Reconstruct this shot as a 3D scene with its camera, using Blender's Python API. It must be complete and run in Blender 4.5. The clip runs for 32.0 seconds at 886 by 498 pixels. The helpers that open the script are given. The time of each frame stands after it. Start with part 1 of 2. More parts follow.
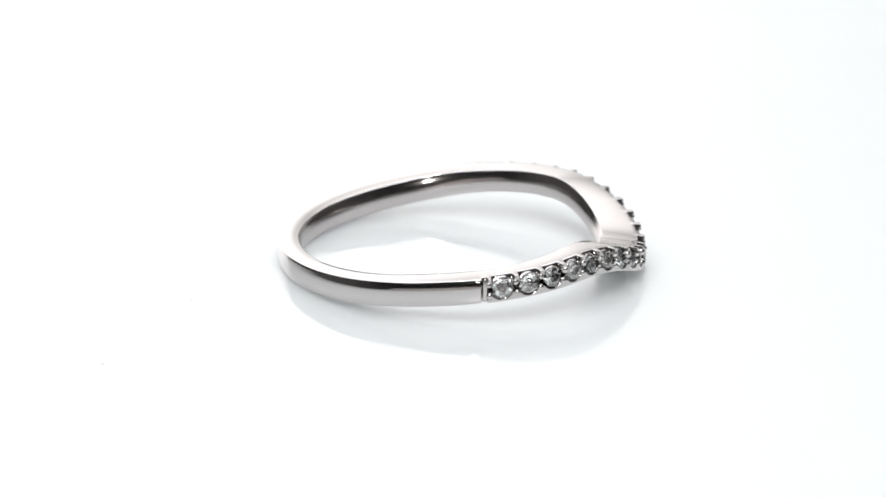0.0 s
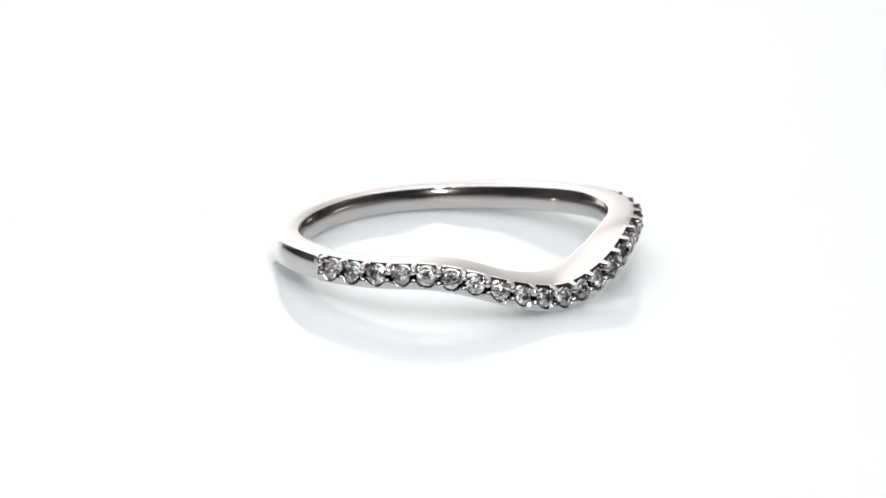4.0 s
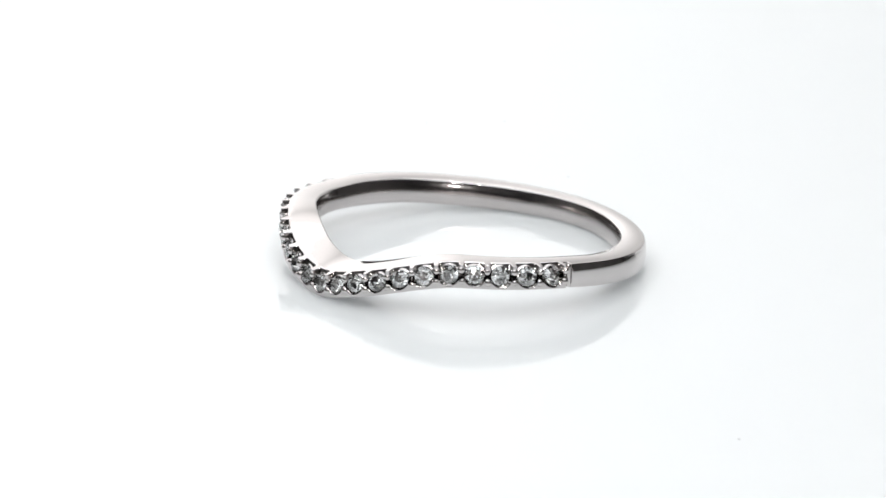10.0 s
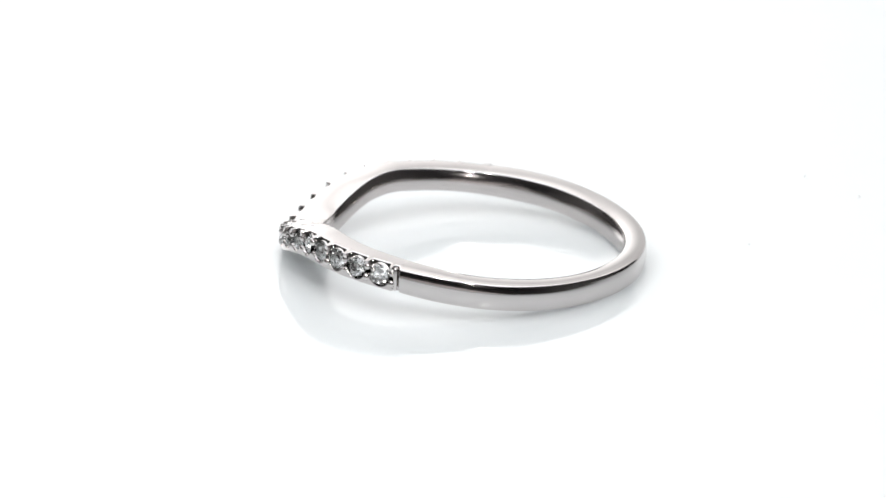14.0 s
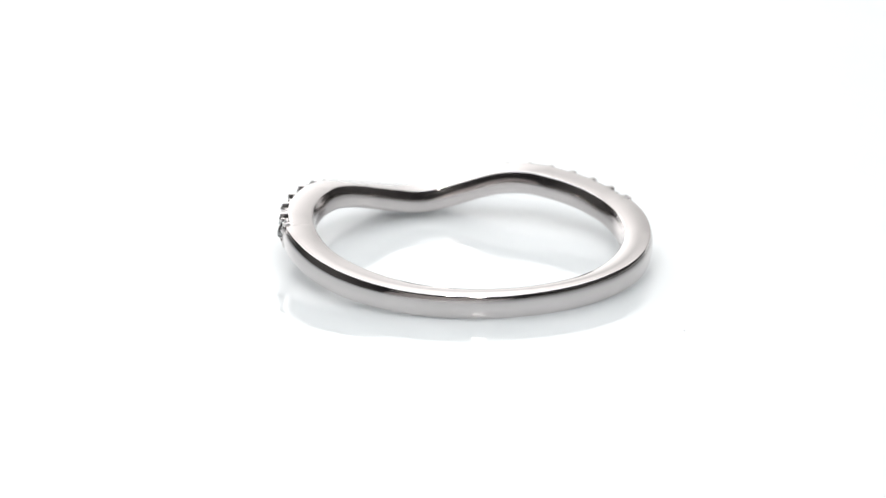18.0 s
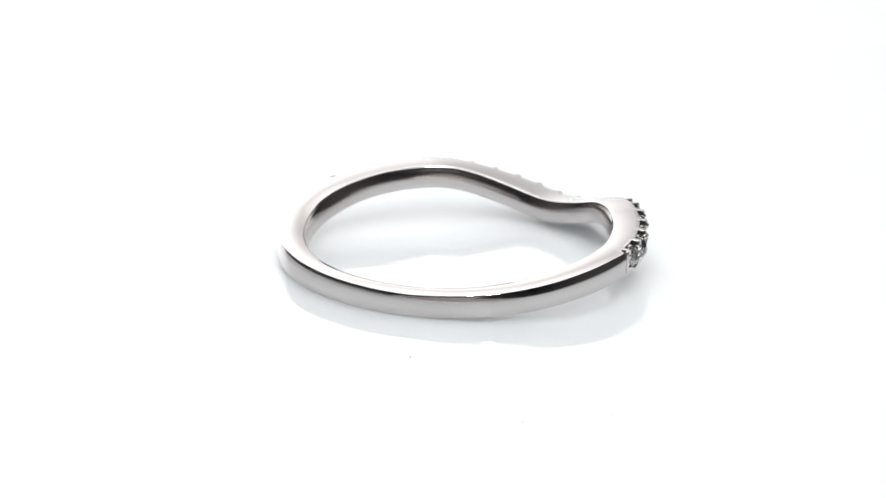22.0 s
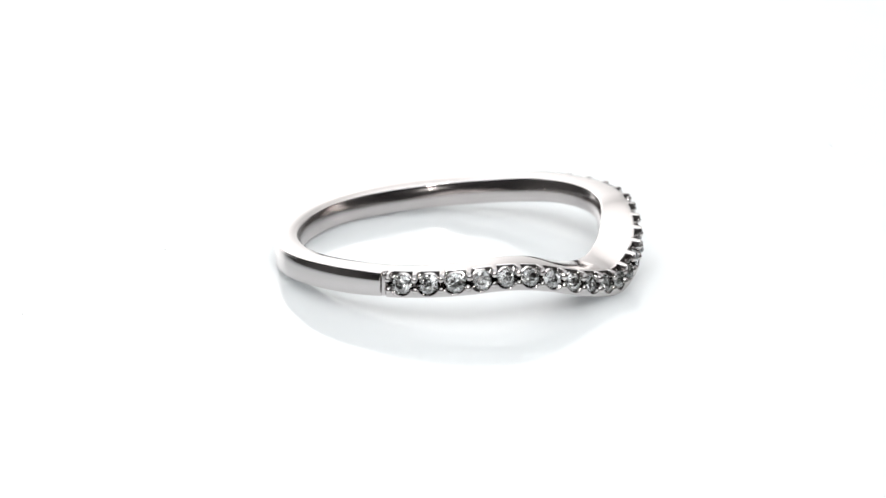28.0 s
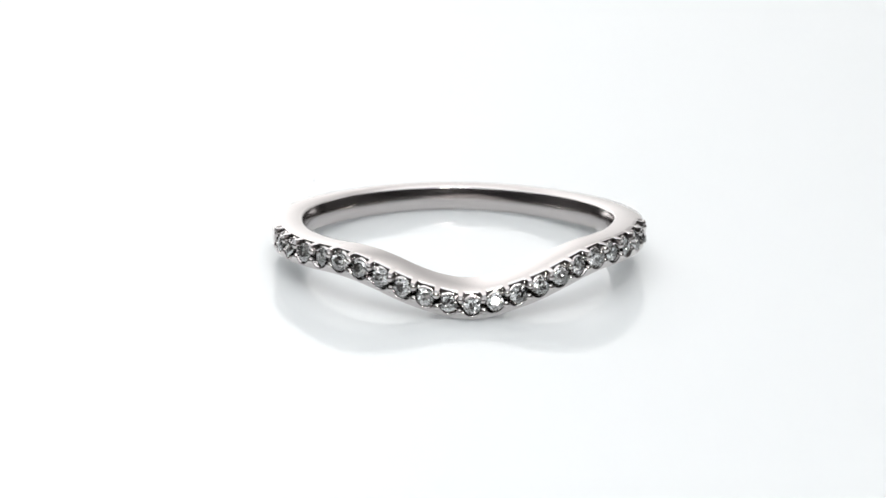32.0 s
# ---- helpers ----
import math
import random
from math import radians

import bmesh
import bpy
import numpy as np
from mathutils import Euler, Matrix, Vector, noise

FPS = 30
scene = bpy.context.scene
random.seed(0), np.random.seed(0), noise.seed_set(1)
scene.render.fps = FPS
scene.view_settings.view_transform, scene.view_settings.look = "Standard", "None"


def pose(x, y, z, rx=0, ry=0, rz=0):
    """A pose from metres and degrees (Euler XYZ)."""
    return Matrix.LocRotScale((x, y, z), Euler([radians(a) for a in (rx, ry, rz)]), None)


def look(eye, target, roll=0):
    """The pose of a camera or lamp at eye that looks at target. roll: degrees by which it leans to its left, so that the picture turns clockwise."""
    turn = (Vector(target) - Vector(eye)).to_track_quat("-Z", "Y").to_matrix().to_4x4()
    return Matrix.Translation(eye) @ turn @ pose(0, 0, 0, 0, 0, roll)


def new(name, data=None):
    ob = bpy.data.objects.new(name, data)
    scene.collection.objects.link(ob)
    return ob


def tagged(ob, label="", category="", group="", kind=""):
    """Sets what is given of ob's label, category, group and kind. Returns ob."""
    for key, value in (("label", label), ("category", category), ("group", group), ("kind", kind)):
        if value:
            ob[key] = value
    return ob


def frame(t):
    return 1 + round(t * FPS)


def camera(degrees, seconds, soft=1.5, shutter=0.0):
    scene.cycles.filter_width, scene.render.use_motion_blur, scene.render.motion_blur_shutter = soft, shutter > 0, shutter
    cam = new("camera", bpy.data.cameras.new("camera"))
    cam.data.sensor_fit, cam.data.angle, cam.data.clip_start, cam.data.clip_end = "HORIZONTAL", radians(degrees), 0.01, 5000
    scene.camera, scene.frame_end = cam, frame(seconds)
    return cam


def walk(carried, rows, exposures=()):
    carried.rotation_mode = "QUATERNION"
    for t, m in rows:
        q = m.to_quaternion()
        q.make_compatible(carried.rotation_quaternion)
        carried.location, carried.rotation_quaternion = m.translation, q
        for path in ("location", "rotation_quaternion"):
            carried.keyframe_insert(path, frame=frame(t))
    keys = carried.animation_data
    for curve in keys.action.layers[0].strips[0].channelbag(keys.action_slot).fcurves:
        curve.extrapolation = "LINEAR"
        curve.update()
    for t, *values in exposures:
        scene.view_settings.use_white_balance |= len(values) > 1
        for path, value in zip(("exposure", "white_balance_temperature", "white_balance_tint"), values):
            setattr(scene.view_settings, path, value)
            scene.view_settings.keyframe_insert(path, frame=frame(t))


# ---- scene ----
cam = camera(9.015, 32.0)
EYE = Vector((0.0, -0.28877, 0.09686))
YAW, PITCH = radians(-0.2007), radians(18.435)
AIM = Vector((math.sin(YAW) * math.cos(PITCH), math.cos(YAW) * math.cos(PITCH), -math.sin(PITCH)))
CAM_POSE = look(EYE, EYE + AIM, 0.927)
cam.data.dof.use_dof = True
cam.data.dof.focus_distance = 0.297
cam.data.dof.aperture_fstop = 85.0
# the clip's exposure breathes a little with each turn of the plate
walk(cam, [(0.0, CAM_POSE), (32.0, CAM_POSE)],
     [(0.0, 0.03), (1.5, 0.08), (3.0, 0.09), (4.5, 0.02), (6.0, -0.06), (8.0, -0.05), (11.0, -0.01), (13.0, 0.05), (16.0, 0.08), (22.0, 0.08),
      (24.0, 0.05), (25.8, 0.03), (27.3, 0.08), (28.8, 0.09), (30.3, 0.02), (31.8, -0.06), (32.0, -0.06)])

TURN = 360.0 / 25.804          # degrees a second, clockwise from above
MM = 0.001

# ---------------- world and lights ----------------
world = bpy.data.worlds.new("world")
scene.world = world
world.use_nodes = True
world.node_tree.nodes["Background"].inputs[0].default_value = (0.5, 0.5, 0.5, 1)
world.node_tree.nodes["Background"].inputs[1].default_value = 0.02


def area_lamp(name, eye, target, size_x, size_y, power, colour=(1, 1, 1)):
    data = bpy.data.lights.new(name, "AREA")
    data.shape, data.size, data.size_y = "RECTANGLE", size_x, size_y
    data.energy, data.color = power, colour
    ob = new(name, data)
    ob.matrix_world = look(eye, target)
    return ob


area_lamp("overhead_panel_light", (-0.06, -0.005, 0.448), (-0.06, -0.005, 0), 0.62, 0.83, 2.80, (0.945, 0.98, 1.0))
area_lamp("high_lamp_light", (-0.025, -0.26, 0.43), (0, 0, 0), 0.032, 0.032, 0.30, (1.0, 0.98, 0.96))
area_lamp("front_lamp_light", (0.082, -0.385, 0.31), (0, 0, 0), 0.055, 0.09, 0.52, (1.0, 0.98, 0.96))


# ---------------- materials ----------------
def material(name):
    m = bpy.data.materials.new(name)
    m.use_nodes = True
    return m, m.node_tree, m.node_tree.nodes["Principled BSDF"]


def node(tree, kind, **inputs):
    n = tree.nodes.new(kind)
    for key, value in inputs.items():
        n.inputs[key.replace("_", " ")].default_value = value
    return n


def grain(tree, bsdf, scale, colours, rough, bump, size, detail=4.0, wave=0.0):
    """Two scales of noise on colour and gloss, with a fine relief."""
    coords = tree.nodes.new("ShaderNodeTexCoord")
    big = node(tree, "ShaderNodeTexNoise", Scale=scale, Detail=detail)
    small = node(tree, "ShaderNodeTexNoise", Scale=scale * 14, Detail=3.0)
    for n in (big, small):
        tree.links.new(coords.outputs["Object"], n.inputs["Vector"])
    mix = tree.nodes.new("ShaderNodeMix")
    mix.data_type = "RGBA"
    mix.inputs["A"].default_value, mix.inputs["B"].default_value = (*colours[0], 1), (*colours[1], 1)
    tree.links.new(big.outputs["Fac"], mix.inputs["Factor"])
    tree.links.new(mix.outputs["Result"], bsdf.inputs["Base Color"])
    ramp = tree.nodes.new("ShaderNodeMapRange")
    ramp.inputs["To Min"].default_value, ramp.inputs["To Max"].default_value = rough
    tree.links.new(small.outputs["Fac"], ramp.inputs["Value"])
    tree.links.new(ramp.outputs["Result"], bsdf.inputs["Roughness"])
    if bump:
        b = node(tree, "ShaderNodeBump", Strength=bump, Distance=size)
        tree.links.new(small.outputs["Fac"], b.inputs["Height"])
        if wave:
            w = node(tree, "ShaderNodeBump", Strength=1.0, Distance=wave)
            tree.links.new(big.outputs["Fac"], w.inputs["Height"])
            tree.links.new(w.outputs["Normal"], b.inputs["Normal"])
        tree.links.new(b.outputs["Normal"], bsdf.inputs["Normal"])


def make_materials():
    mats = {}
    m, t, b = material("polished_white_gold")
    b.inputs["Metallic"].default_value = 1.0
    grain(t, b, 300.0, ((0.600, 0.572, 0.564), (0.640, 0.611, 0.603)), (0.04, 0.08), 0.03, 0.00002, 1.0, 0.000025)
    mats["metal"] = m
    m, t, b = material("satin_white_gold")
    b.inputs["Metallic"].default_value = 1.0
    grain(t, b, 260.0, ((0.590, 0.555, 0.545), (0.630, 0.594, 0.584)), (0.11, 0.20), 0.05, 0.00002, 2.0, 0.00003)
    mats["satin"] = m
    m, t, b = material("clear_gemstone")
    b.inputs["Base Color"].default_value = (0.99, 1.0, 0.997, 1)
    b.inputs["Roughness"].default_value = 0.0
    b.inputs["IOR"].default_value = 2.4
    b.inputs["Transmission Weight"].default_value = 1.0
    mats["gem"] = m
    m, t, b = material("white_acrylic")
    b.inputs["IOR"].default_value = 1.49
    b.inputs["Subsurface Weight"].default_value = 0.85
    b.inputs["Subsurface Radius"].default_value = (1.0, 1.0, 1.0)
    b.inputs["Subsurface Scale"].default_value = 0.006
    grain(t, b, 8.0, ((0.85, 0.88, 0.897), (0.87, 0.90, 0.915)), (0.008, 0.02), 0, 0)
    mats["acrylic"] = m
    m, t, b = material("matt_white_fabric")
    grain(t, b, 20.0, ((0.80, 0.80, 0.80), (0.84, 0.84, 0.84)), (0.75, 0.95), 0.2, 0.0005)
    mats["fabric"] = m
    # diffuser glow: a hot spot painted into the emission, no lamp behind it
    m, t, b = material("painted_glow_diffuser")
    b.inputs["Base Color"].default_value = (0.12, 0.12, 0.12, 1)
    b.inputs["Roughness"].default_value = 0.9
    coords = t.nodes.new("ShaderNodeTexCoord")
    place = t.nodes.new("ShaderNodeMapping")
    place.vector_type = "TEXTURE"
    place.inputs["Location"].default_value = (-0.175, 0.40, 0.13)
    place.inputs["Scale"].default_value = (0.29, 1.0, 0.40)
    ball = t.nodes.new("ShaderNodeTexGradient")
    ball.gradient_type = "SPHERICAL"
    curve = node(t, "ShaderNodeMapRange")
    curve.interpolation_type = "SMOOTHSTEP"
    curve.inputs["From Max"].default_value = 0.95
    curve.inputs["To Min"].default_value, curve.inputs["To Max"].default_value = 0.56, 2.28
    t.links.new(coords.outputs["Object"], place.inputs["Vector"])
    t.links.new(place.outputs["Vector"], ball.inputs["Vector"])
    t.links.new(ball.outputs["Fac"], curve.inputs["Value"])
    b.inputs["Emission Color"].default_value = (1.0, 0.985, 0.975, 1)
    # emission also painted brighter towards the top, up to the overhead panel's level
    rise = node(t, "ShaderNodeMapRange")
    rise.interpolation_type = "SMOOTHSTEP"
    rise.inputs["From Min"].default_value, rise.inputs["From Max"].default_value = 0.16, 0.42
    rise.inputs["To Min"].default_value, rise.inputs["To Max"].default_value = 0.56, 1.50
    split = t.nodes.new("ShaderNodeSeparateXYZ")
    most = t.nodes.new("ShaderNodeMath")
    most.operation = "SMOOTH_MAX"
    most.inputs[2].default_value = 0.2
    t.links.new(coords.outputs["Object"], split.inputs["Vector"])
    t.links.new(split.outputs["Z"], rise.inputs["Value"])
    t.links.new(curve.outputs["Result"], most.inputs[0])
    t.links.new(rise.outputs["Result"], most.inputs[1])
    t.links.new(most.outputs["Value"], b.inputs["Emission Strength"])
    mats["painted_glow"] = m
    m, t, b = material("dark_wall_paint")
    grain(t, b, 3.0, ((0.115, 0.110, 0.107), (0.145, 0.140, 0.136)), (0.6, 0.8), 0.1, 0.001)
    mats["dark"] = m
    # only for the added low reflector
    m, t, b = material("warm_grey_reflector_paint")
    grain(t, b, 3.0, ((0.57, 0.525, 0.51), (0.64, 0.59, 0.575)), (0.6, 0.8), 0.1, 0.001)
    mats["warm"] = m
    m, t, b = material("grey_dust")
    grain(t, b, 3000.0, ((0.30, 0.30, 0.31), (0.45, 0.45, 0.46)), (0.8, 0.95), 0.2, 0.00005)
    mats["dust"] = m
    return mats


MAT = make_materials()


# ---------------- mesh helpers ----------------
def part(name, bm, mat, parent=None, label="", smooth=True):
    mesh = bpy.data.meshes.new(name)
    bm.to_mesh(mesh)
    bm.free()
    mesh.materials.append(mat)
    if smooth:
        for p in mesh.polygons:
            p.use_smooth = True
    ob = new(name, mesh)
    if parent is not None:
        ob.parent = parent
    if label:
        tagged(ob, label)
    return ob


def box(bm, x0, y0, z0, x1, y1, z1):
    r = bmesh.ops.create_cube(bm, size=1.0)
    for v in r["verts"]:
        v.co = Vector((x0 + (v.co.x + 0.5) * (x1 - x0), y0 + (v.co.y + 0.5) * (y1 - y0), z0 + (v.co.z + 0.5) * (z1 - z0)))


def lathe(bm, profile, steps):
    """Turns a profile of (radius, z) round the z axis."""
    rings = []
    for r, z in profile:
        if r < 1e-9:
            rings.append([bm.verts.new((0, 0, z))])
        else:
            rings.append([bm.verts.new((r * math.cos(2 * math.pi * k / steps), r * math.sin(2 * math.pi * k / steps), z)) for k in range(steps)])
    for a, b in zip(rings, rings[1:]):
        for k in range(steps):
            j = (k + 1) % steps
            if len(a) == 1 and len(b) > 1:
                bm.faces.new((a[0], b[k], b[j]))
            elif len(b) == 1 and len(a) > 1:
                bm.faces.new((a[k], b[0], a[j]))
            else:
                bm.faces.new((a[k], b[k], b[j], a[j]))
    bmesh.ops.recalc_face_normals(bm, faces=bm.faces[:])


# ---------------- the setting ----------------
def build_setting():
    """A plain closed box: white table surface, dark walls and ceiling, an added unseen low reflector in front,
    a diffuser at the back with its glow painted in."""
    bm = bmesh.new()
    box(bm, -0.80, -1.10, -0.06, 0.80, 0.45, -0.02)
    tagged(part("floor", bm, MAT["fabric"], smooth=False), "matt white table surface under the turntable", "floor", kind="structure")
    bm = bmesh.new()
    box(bm, -0.80, -1.10, 0.46, 0.80, 0.45, 0.50)
    tagged(part("ceiling", bm, MAT["dark"], smooth=False), "plain dark ceiling over the turntable", "ceiling", kind="structure")
    for name, b in (("wall_south", (-0.84, -1.14, -0.06, 0.84, -1.10, 0.50)), ("wall_north", (-0.84, 0.45, -0.06, 0.84, 0.49, 0.50)),
                    ("wall_west", (-0.84, -1.10, -0.06, -0.80, 0.45, 0.50)), ("wall_east", (0.80, -1.10, -0.06, 0.84, 0.45, 0.50))):
        bm = bmesh.new()
        box(bm, *b)
        tagged(part(name, bm, MAT["dark"], smooth=False), "plain dark painted wall", "wall", kind="structure")
    # unseen reflector added behind the camera to lighten dark stripes mirrored in the ring
    bm = bmesh.new()
    box(bm, -0.64, -0.64, -0.02, 0.42, -0.62, 0.125)
    for v in bm.verts:
        if v.co.z > 0:
            v.co.x = -0.52 if v.co.x < 0 else 0.02
    tagged(part("low_reflector", bm, MAT["warm"], smooth=False), "added low reflector board with sloping ends in warm light grey paint", "wall", kind="structure")
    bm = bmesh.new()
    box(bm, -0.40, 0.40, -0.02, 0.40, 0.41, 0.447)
    ob = part("backdrop", bm, MAT["painted_glow"], smooth=False)
    tagged(ob, "diffuser backdrop with a white painted glow", "backdrop", kind="structure")


def build_turntable():
    turntable = tagged(new("turntable"), "round glossy white acrylic turntable plate", "turntable")
    bm = bmesh.new()
    lathe(bm, [(0, -0.004), (0.1785, -0.004), (0.180, -0.0025), (0.180, -0.0008), (0.1796, -0.0002), (0.1790, 0.0), (0, 0)], 160)
    part("plate", bm, MAT["acrylic"], turntable, smooth=False)
    bm = bmesh.new()
    lathe(bm, [(0, -0.02), (0.078, -0.02), (0.08, -0.018), (0.08, -0.004), (0, -0.004)], 96)
    part("base", bm, MAT["fabric"], turntable, smooth=False)
    return turntable


# ---------------- the ring ----------------
U = 10 * MM                    # outer radius of the band is about one U
STONES, END, MID = 21, 83.6, 0.5    # the row of stones reaches END degrees to each side of MID
HALF = 0.067
STONE_R, STONE_V = 0.0505, 0.0075   # mean stone radius and height on the band, in U


def smooth_step(a, b, x):
    x = min(1.0, max(0.0, (x - a) / (b - a)))
    return x * x * (3 - 2 * x)


def band_height(deg, depth=0.0):
    """Height of the band's middle over the plate: a tilted hoop whose front dips in a V, rounder towards the
    inside. depth: 0 at the outer face, 1 at the inner face."""
    a = abs((deg + 180) % 360 - 180)
    hoop = 0.163 + 0.096 * math.cos(radians(a))
    vee = 0.0375 + 0.0051 * math.sqrt(a * a + (5.5 + 6.5 * depth) ** 2)
    sag = 0.011 * math.sin(math.pi * (a - 80) / 100) ** 2 if a > 80 else 0.0
    k = 0.075
    h = min(1, max(0, 0.5 + 0.5 * (vee - hoop) / k))
    lean = 0.014 * math.sin(radians(deg)) * smooth_step(115, 75, a)
    # small unevenness of the hand-finished arms and shoulders
    arms = -0.003 * math.exp(-((deg + 18) / 10) ** 2) - 0.018 * math.exp(-((deg - 32) / 17) ** 2)
    shoulders = 0.004 * smooth_step(50, 76, a) * smooth_step(165, 105, a)
    return vee * (1 - h) + hoop * h - k * h * (1 - h) + lean + arms + shoulders - sag


def inner_radius(deg):
    a, b = radians(deg), abs((deg + 180) % 360 - 180)
    circle = -0.0565 * math.cos(a) + math.sqrt(0.8245 ** 2 - (0.0565 * math.sin(a)) ** 2)
    return circle - 0.034 * smooth_step(72, 24, b) - 0.017 * smooth_step(95, 150, b)


def outer_radius(deg):
    """The hoop is a little square in plan: flatter beside the V, fuller at the shoulders behind the stones."""
    b = abs((deg + 180) % 360 - 180)
    return 1.005 - 0.009 * math.cos(radians(deg)) ** 2 - 0.028 * math.exp(-((b - 42) / 18) ** 2) + 0.015 * math.exp(-((b - 122) / 28) ** 2)


def row_angle(k):
    """Angle at step k of the row of stones; half steps lie between two stones. Steps widen away from the V."""
    return MID + math.copysign(7.15 * abs(k) + 0.068 * k * k, k)


def row_pitch(k):
    return 7.15 + 0.136 * abs(k)


ROW = [k - (STONES - 1) // 2 for k in range(STONES)]


def cut_depth(deg, v):
    """How deep the setting is cut below the outer face at this angle and height."""
    a = abs(deg - MID)
    if a > END + 1.6:
        return 0.0
    if a > END - 0.75:
        return 0.040 * smooth_step(END + 1.5, END + 1.0, a)
    k = min(ROW, key=lambda n: abs(row_angle(n) - deg))
    s = radians(deg - row_angle(k))
    size, half = STONE_R * row_pitch(k) / 7.7, radians(row_pitch(k)) / 2
    rho = math.hypot(s, v - STONE_V)
    seat = 0.060 * smooth_step(size - 0.004, 0.02, rho) + 0.024 * smooth_step(size - 0.001, size - 0.006, rho)
    # scalloped upper edge: a deep notch between narrow teeth, its floor coming forward to a thin lip along the stone
    edge = half - 0.0270 + 0.0120 * v / HALF
    notch = smooth_step(edge + 0.004, edge - 0.001, abs(s)) if v > 0.012 else 0.0
    upper = notch * (0.006 + (0.005 + 0.031 * v / HALF) * smooth_step(size - 0.007, size, rho))
    waist = 0.056 * smooth_step(0.030, 0.024, abs(v - 0.005)) * smooth_step(size - 0.01, size, rho)
    foot = 0.013 * smooth_step(size + 0.007, size + 0.003, rho) if v < 0.0 else 0.0
    return max(seat, upper, waist, foot) + 0.003


def build_ring():
    ring = tagged(new("ring"), "curved white gold wedding ring with clear stones lying on the plate", "ring")
    angles = []
    a = -180.0
    while a < 180.0 - 1e-6:
        angles.append(a)
        a += 0.22 if abs(a) < END + 3.0 else 1.25
    bm = bmesh.new()
    loops = []
    for deg in angles:
        ri, ro = inner_radius(deg), outer_radius(deg)
        w = smooth_step(END + 1.7, END + 0.8, abs(deg - MID))
        h = 0.064 + 0.005 * smooth_step(78, 96, abs(deg)) - 0.002 * smooth_step(120, 165, abs(deg))
        near = smooth_step(165, 110, abs(deg))

        def face(v):
            """How far the outer face falls back at height v: nearly upright below, rolling over towards the top."""
            return (dome_out if v > 0 else 1.7 * dome_out) * (v / h) ** 2 + crown * (max(0.0, v - 0.016) / (h - 0.016)) ** 2
        f_out = (0.022 - 0.010 * near + 0.006 * noise.noise((deg * 0.05, 3.0, 0.0))) * (1 - w) + 0.005 * w
        crown = (0.003 + 0.009 * near) * (1 - w)
        f_low = 0.012 * (1 - w) + 0.005 * w
        f_in, dome_out = 0.012, 0.006 * (1 - w)
        dome_in = 0.0148 + 0.004 * smooth_step(178, 155, abs(deg)) * smooth_step(70, 105, abs(deg)) + 0.004 * noise.noise((deg * 0.045, 7.0, 0.0))
        pts = []
        # inner face, from bottom to top
        f_bot = 0.024
        for k in range(9):
            v = -(h - f_bot) + (2 * h - f_bot - f_in) * k / 8
            pts.append((ri + dome_in * max(0.0, v / h + 0.22) ** 2, v))
        base = ri + dome_in * ((h - f_in) / h + 0.22) ** 2
        foot = ri + dome_in * max(0.0, 0.22 - (h - f_bot) / h) ** 2
        for k in range(1, 6):
            b = math.pi / 2 * k / 5
            pts.append((base + f_in * (1 - math.cos(b)), h - f_in + f_in * math.sin(b)))
        top_out = ro - f_out - face(h - f_out)
        low_out = ro - f_low - face(f_low - h)
        # top face
        for k in range(1, 8):
            pts.append((base + f_in + (top_out - base - f_in) * k / 8, h + 0.007 * (1 - (k / 4 - 1) ** 2)))
        # outer upper edge, outer face, outer lower edge
        for k in range(5):
            b = math.pi / 2 * k / 5
            pts.append((top_out + f_out * math.sin(b), h - f_out + f_out * math.cos(b)))
        for k in range(41):
            v = h - f_out - (2 * h - f_out - f_low) * k / 40
            pts.append((ro - face(v), v))
        for k in range(1, 6):
            b = math.pi / 2 * k / 5
            pts.append((low_out + f_low * math.cos(b), -(h - f_low) - f_low * math.sin(b)))
        for k in range(1, 4):
            pts.append((low_out + (foot + f_bot - low_out) * k / 4, -h))
        for k in range(5):
            b = math.pi / 2 * k / 5
            pts.append((foot + f_bot * (1 - math.sin(b)), -(h - f_bot) - f_bot * math.cos(b)))
        c, s = math.cos(radians(deg)), math.sin(radians(deg))
        loop = []
        for r, v in pts:
            limit = ro - (cut_depth(deg, v) if w > 0.4 else 0.0)
            r = min(r, limit)
            z = band_height(deg, min(1.0, max(0.0, (ro - r) / (ro - ri))))
            loop.append(bm.verts.new((r * c * U, (r * s - 0.018) * U, (z + v) * U)))
        loops.append(loop)
    for la, lb in zip(loops, loops[1:] + loops[:1]):
        n = len(la)
        for k in range(n):
            j = (k + 1) % n
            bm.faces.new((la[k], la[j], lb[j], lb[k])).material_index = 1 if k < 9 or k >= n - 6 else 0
    bmesh.ops.recalc_face_normals(bm, faces=bm.faces[:])
    band = part("band", bm, MAT["metal"], ring, "polished white gold band dipping in a V")
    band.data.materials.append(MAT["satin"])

    # brilliant-cut stones in three slightly different cuts, their tables towards +z
    R = STONE_R * U

    def brilliant(table, crown, depth, seed):
        bm = bmesh.new()
        rng = random.Random(seed)

        def circle(n, r, z, shift=0.0, wild=0.0):
            return [bm.verts.new((r * R * math.cos(2 * math.pi * (k + shift) / n), r * R * math.sin(2 * math.pi * (k + shift) / n),
                                  (z + rng.uniform(-wild, wild)) * R)) for k in range(n)]
        tab = circle(8, table, crown)
        mid = circle(8, 0.5 * (table + 1.0) + 0.02, 0.58 * crown, 0.5, 0.05)
        gir = circle(16, 1.0, 0.03)
        low = circle(16, 1.0, -0.03)
        pav = circle(8, 0.42, -0.58 * depth, 0.5, 0.06)
        tip = bm.verts.new((0.03 * R, -0.02 * R, -depth * R))
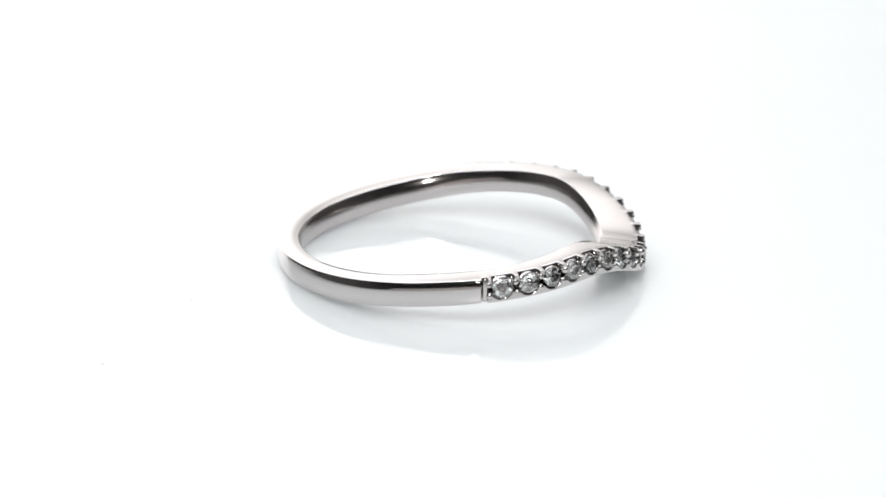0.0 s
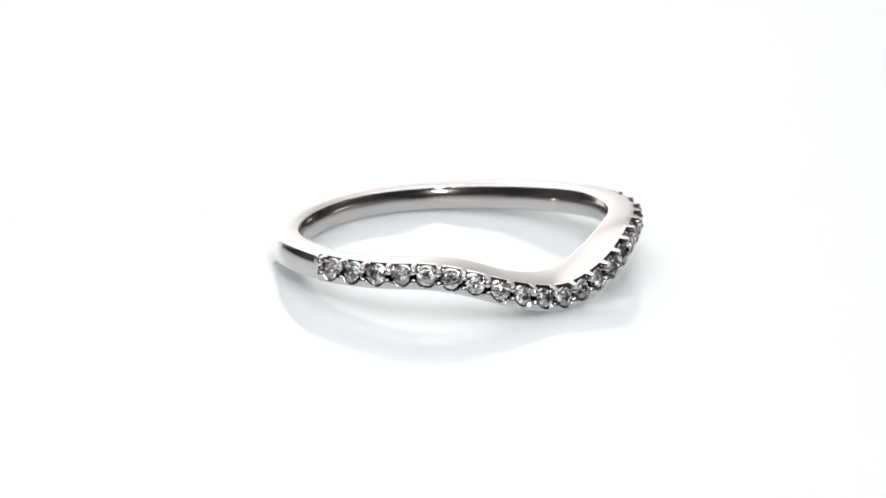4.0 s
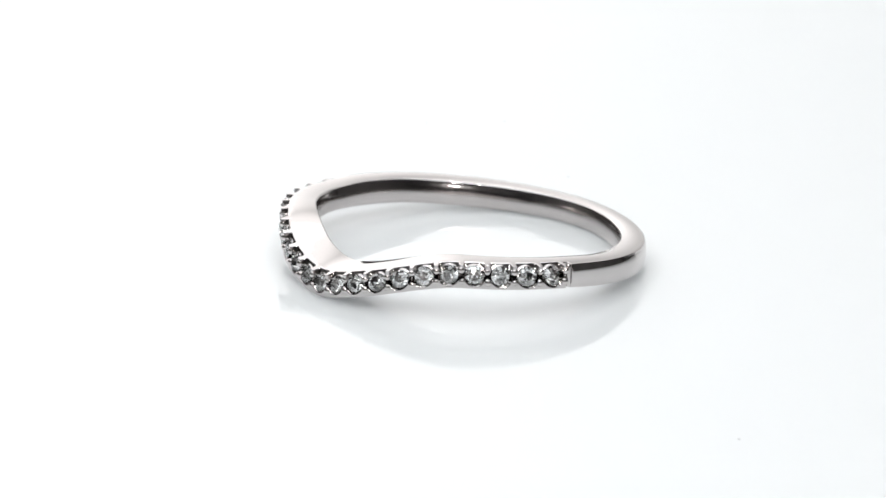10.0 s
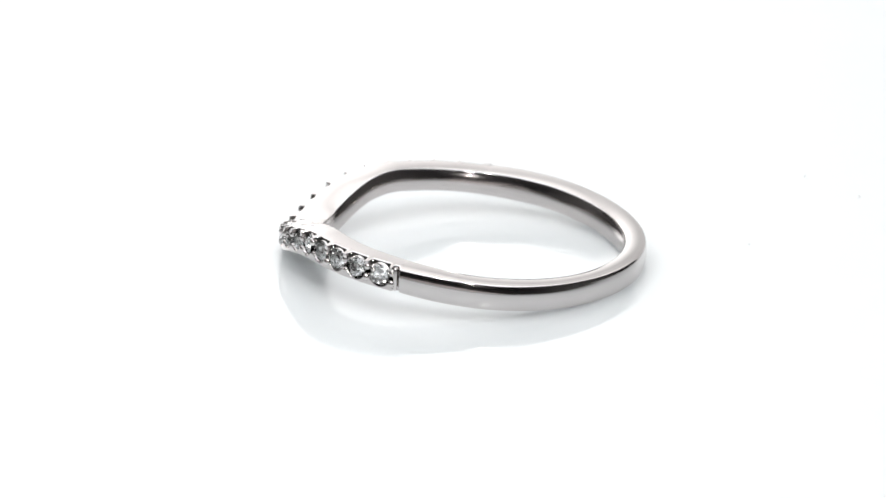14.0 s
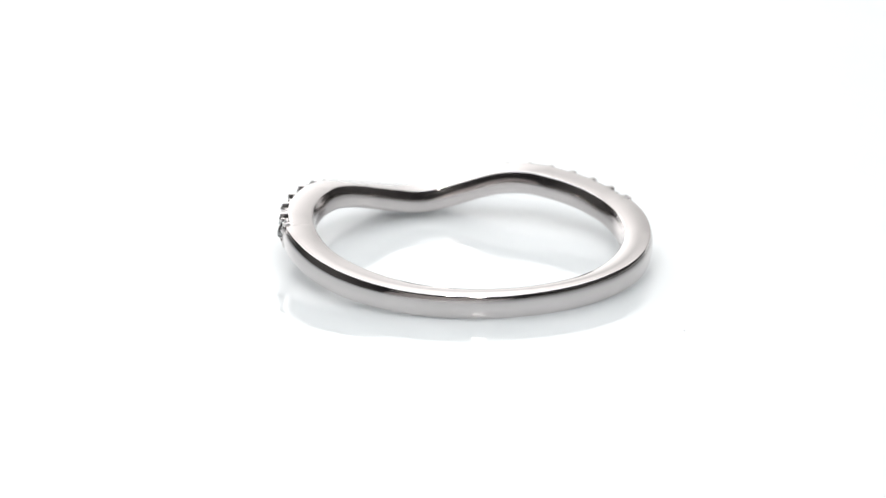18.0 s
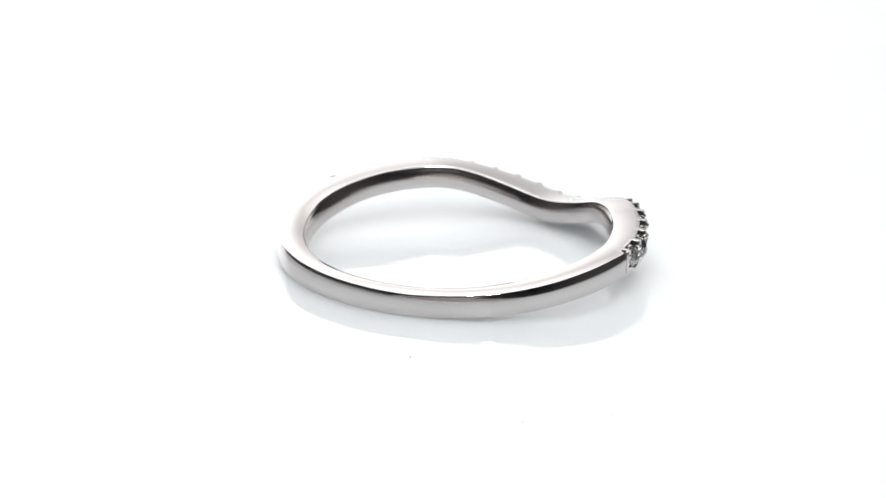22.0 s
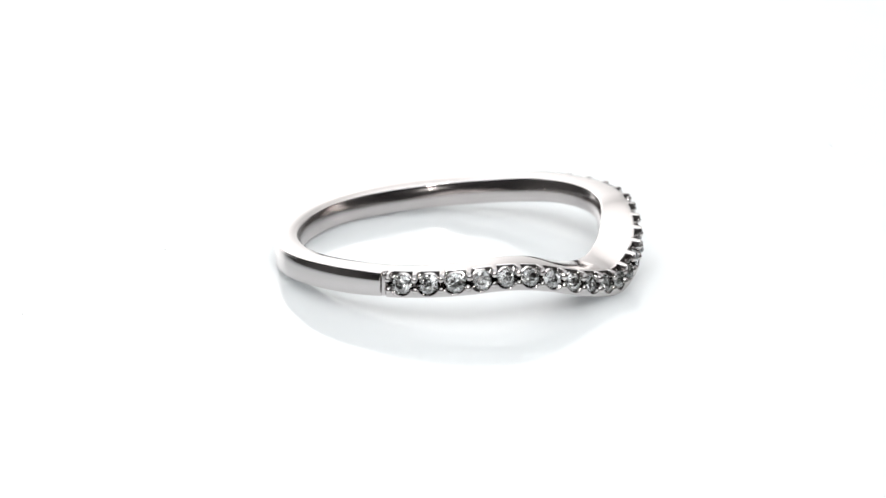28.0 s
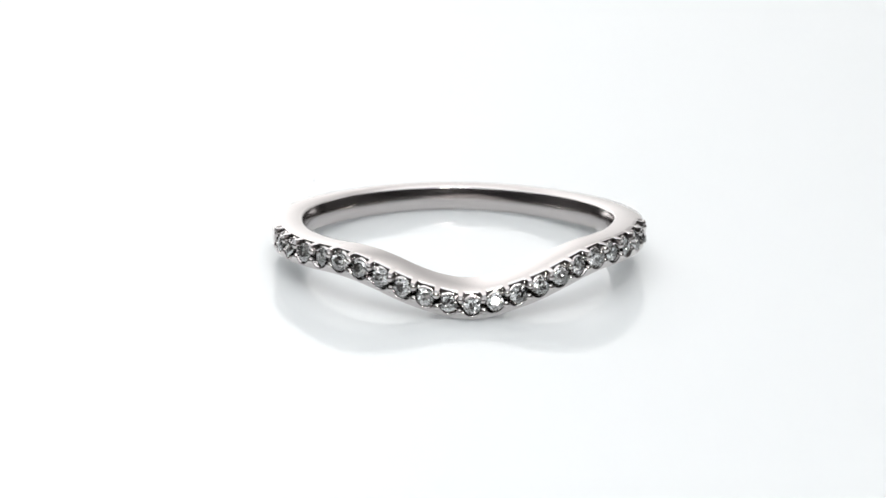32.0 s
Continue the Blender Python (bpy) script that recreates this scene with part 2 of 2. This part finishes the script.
        bm.faces.new(tab)
        for k in range(8):
            j = (k + 1) % 8
            bm.faces.new((tab[k], mid[k], tab[j]))
            bm.faces.new((mid[k], gir[2 * j % 16], tab[j]))
            bm.faces.new((tab[k], gir[2 * k], mid[k]))
            bm.faces.new((mid[k], gir[2 * k], gir[2 * k + 1]))
            bm.faces.new((mid[k], gir[2 * k + 1], gir[2 * j % 16]))
            bm.faces.new((low[2 * k], pav[k], low[2 * k + 1]))
            bm.faces.new((low[2 * k + 1], pav[k], low[2 * j % 16]))
            bm.faces.new((low[2 * k], pav[k - 1], pav[k]))
            bm.faces.new((pav[k], tip, pav[j]))
        for k in range(16):
            j = (k + 1) % 16
            bm.faces.new((gir[k], low[k], low[j], gir[j]))
        bmesh.ops.recalc_face_normals(bm, faces=bm.faces[:])
        return part("stone", bm, MAT["gem"], ring, smooth=False)
    cuts = [brilliant(0.50, 0.33, 0.90, 1), brilliant(0.42, 0.38, 0.86, 2), brilliant(0.55, 0.30, 0.94, 3)]
    rng = random.Random(4)
    for k, deg in enumerate(row_angle(n) for n in ROW):
        ob = cuts[k] if k < 3 else new("stone", cuts[(k * 5 + k // 4) % 3].data)
        ob.parent = ring
        tagged(ob, "clear round brilliant stone")
        r, z = outer_radius(deg) - 0.020, band_height(deg) + STONE_V
        c, s = math.cos(radians(deg)), math.sin(radians(deg))
        out = Vector((c, s, 0)) + Vector((rng.uniform(-.26, .26), rng.uniform(-.26, .26), rng.uniform(0.05, .60)))
        turn = out.to_track_quat("Z", "Y").to_matrix().to_4x4()
        ob.matrix_local = Matrix.Translation((r * c * U, (r * s - 0.018) * U, z * U)) @ turn @ Matrix.Rotation(rng.uniform(0, 6.2), 4, "Z") @ Matrix.Scale(row_pitch(ROW[k]) / 7.7, 4)

    # an upright rounded bar closes the row of stones at each end
    bm = bmesh.new()
    lathe(bm, [(0, -0.058 * U), (0.008 * U, -0.056 * U), (0.012 * U, -0.048 * U), (0.0125 * U, 0.052 * U), (0.0095 * U, 0.062 * U), (0.005 * U, 0.067 * U), (0, 0.068 * U)], 16)
    bar = part("end_bar", bm, MAT["metal"], ring)
    for k, deg in enumerate((MID - END - 0.15, MID + END + 0.15)):
        ob = bar if k == 0 else new("end_bar", bar.data)
        ob.parent = ring
        r = outer_radius(deg) - 0.009
        ob.matrix_local = Matrix.Translation((r * math.cos(radians(deg)) * U, (r * math.sin(radians(deg)) - 0.018) * U, band_height(deg) * U))

    # prongs: small rounded beads between the stones
    bm = bmesh.new()
    post = 0.0195 * U
    lathe(bm, [(0, -0.04 * U), (0.9 * post, -0.04 * U)] + [(post * math.cos(radians(d)), post * math.sin(radians(d))) for d in (0, 18, 36, 54, 72)] + [(0, post)], 14)
    bead = part("prong", bm, MAT["metal"], ring)
    count = 0
    for k in range(STONES + 1):
        deg = row_angle(k - STONES / 2)
        deg = max(MID - END + 1.1, min(MID + END - 1.1, deg))
        for v in (-0.028, 0.032):
            ob = bead if count == 0 else new("prong", bead.data)
            ob.parent = ring
            count += 1
            z = band_height(deg) + v + rng.uniform(-0.004, 0.004)
            at = deg + rng.uniform(-0.25, 0.25)
            c, s = math.cos(radians(at)), math.sin(radians(at))
            turn = Vector((c, s, 0.55 if v > 0 else -0.3)).to_track_quat("Z", "Y").to_matrix().to_4x4()
            r = outer_radius(deg) - rng.uniform(0.011, 0.015)
            ob.matrix_local = Matrix.Translation((r * c * U, (r * s - 0.018) * U, z * U)) @ turn @ Matrix.Scale(rng.uniform(0.86, 1.14), 4)
    return ring


# ---------------- dust on the plate ----------------
def build_dust():
    """Specks on the turning plate: (x, y) in units of the ring's radius, and size in mm."""
    specks = []
    for x, y, size in ((-1.426, -0.752, 0.12), (-1.455, -2.052, 0.12), (-1.827, -1.779, 0.13), (0.709, 2.975, 0.13)):
        rng = random.Random(round(1000 * x))
        bm = bmesh.new()
        bmesh.ops.create_icosphere(bm, subdivisions=1, radius=size * MM / 2)
        for v in bm.verts:
            v.co = Vector((v.co.x * 1.3, v.co.y, v.co.z * 0.35)) * rng.uniform(0.75, 1.15)
            v.co.z += size * MM * 0.15
        ob = part("dust_speck", bm, MAT["dust"])
        tagged(ob, "tiny grey dust speck on the white plate", "dust", "dust specks on the plate")
        specks.append((ob, x * U, y * U))
    return specks


build_setting()
TURNTABLE = build_turntable()
RING = build_ring()
SPECKS = build_dust()


def motions():
    times = [float(t) for t in range(33)]
    walk(TURNTABLE, [(t, pose(0, 0, 0, 0, 0, -TURN * t)) for t in times])
    walk(RING, [(t, pose(0, 0, 0, 0, 0, 0.5 - TURN * t)) for t in times])
    for ob, x, y in SPECKS:
        rows = []
        for t in times:
            a = radians(-TURN * t)
            rows.append((t, pose(x * math.cos(a) - y * math.sin(a), x * math.sin(a) + y * math.cos(a), 0, 0, 0, -TURN * t)))
        walk(ob, rows)


motions()
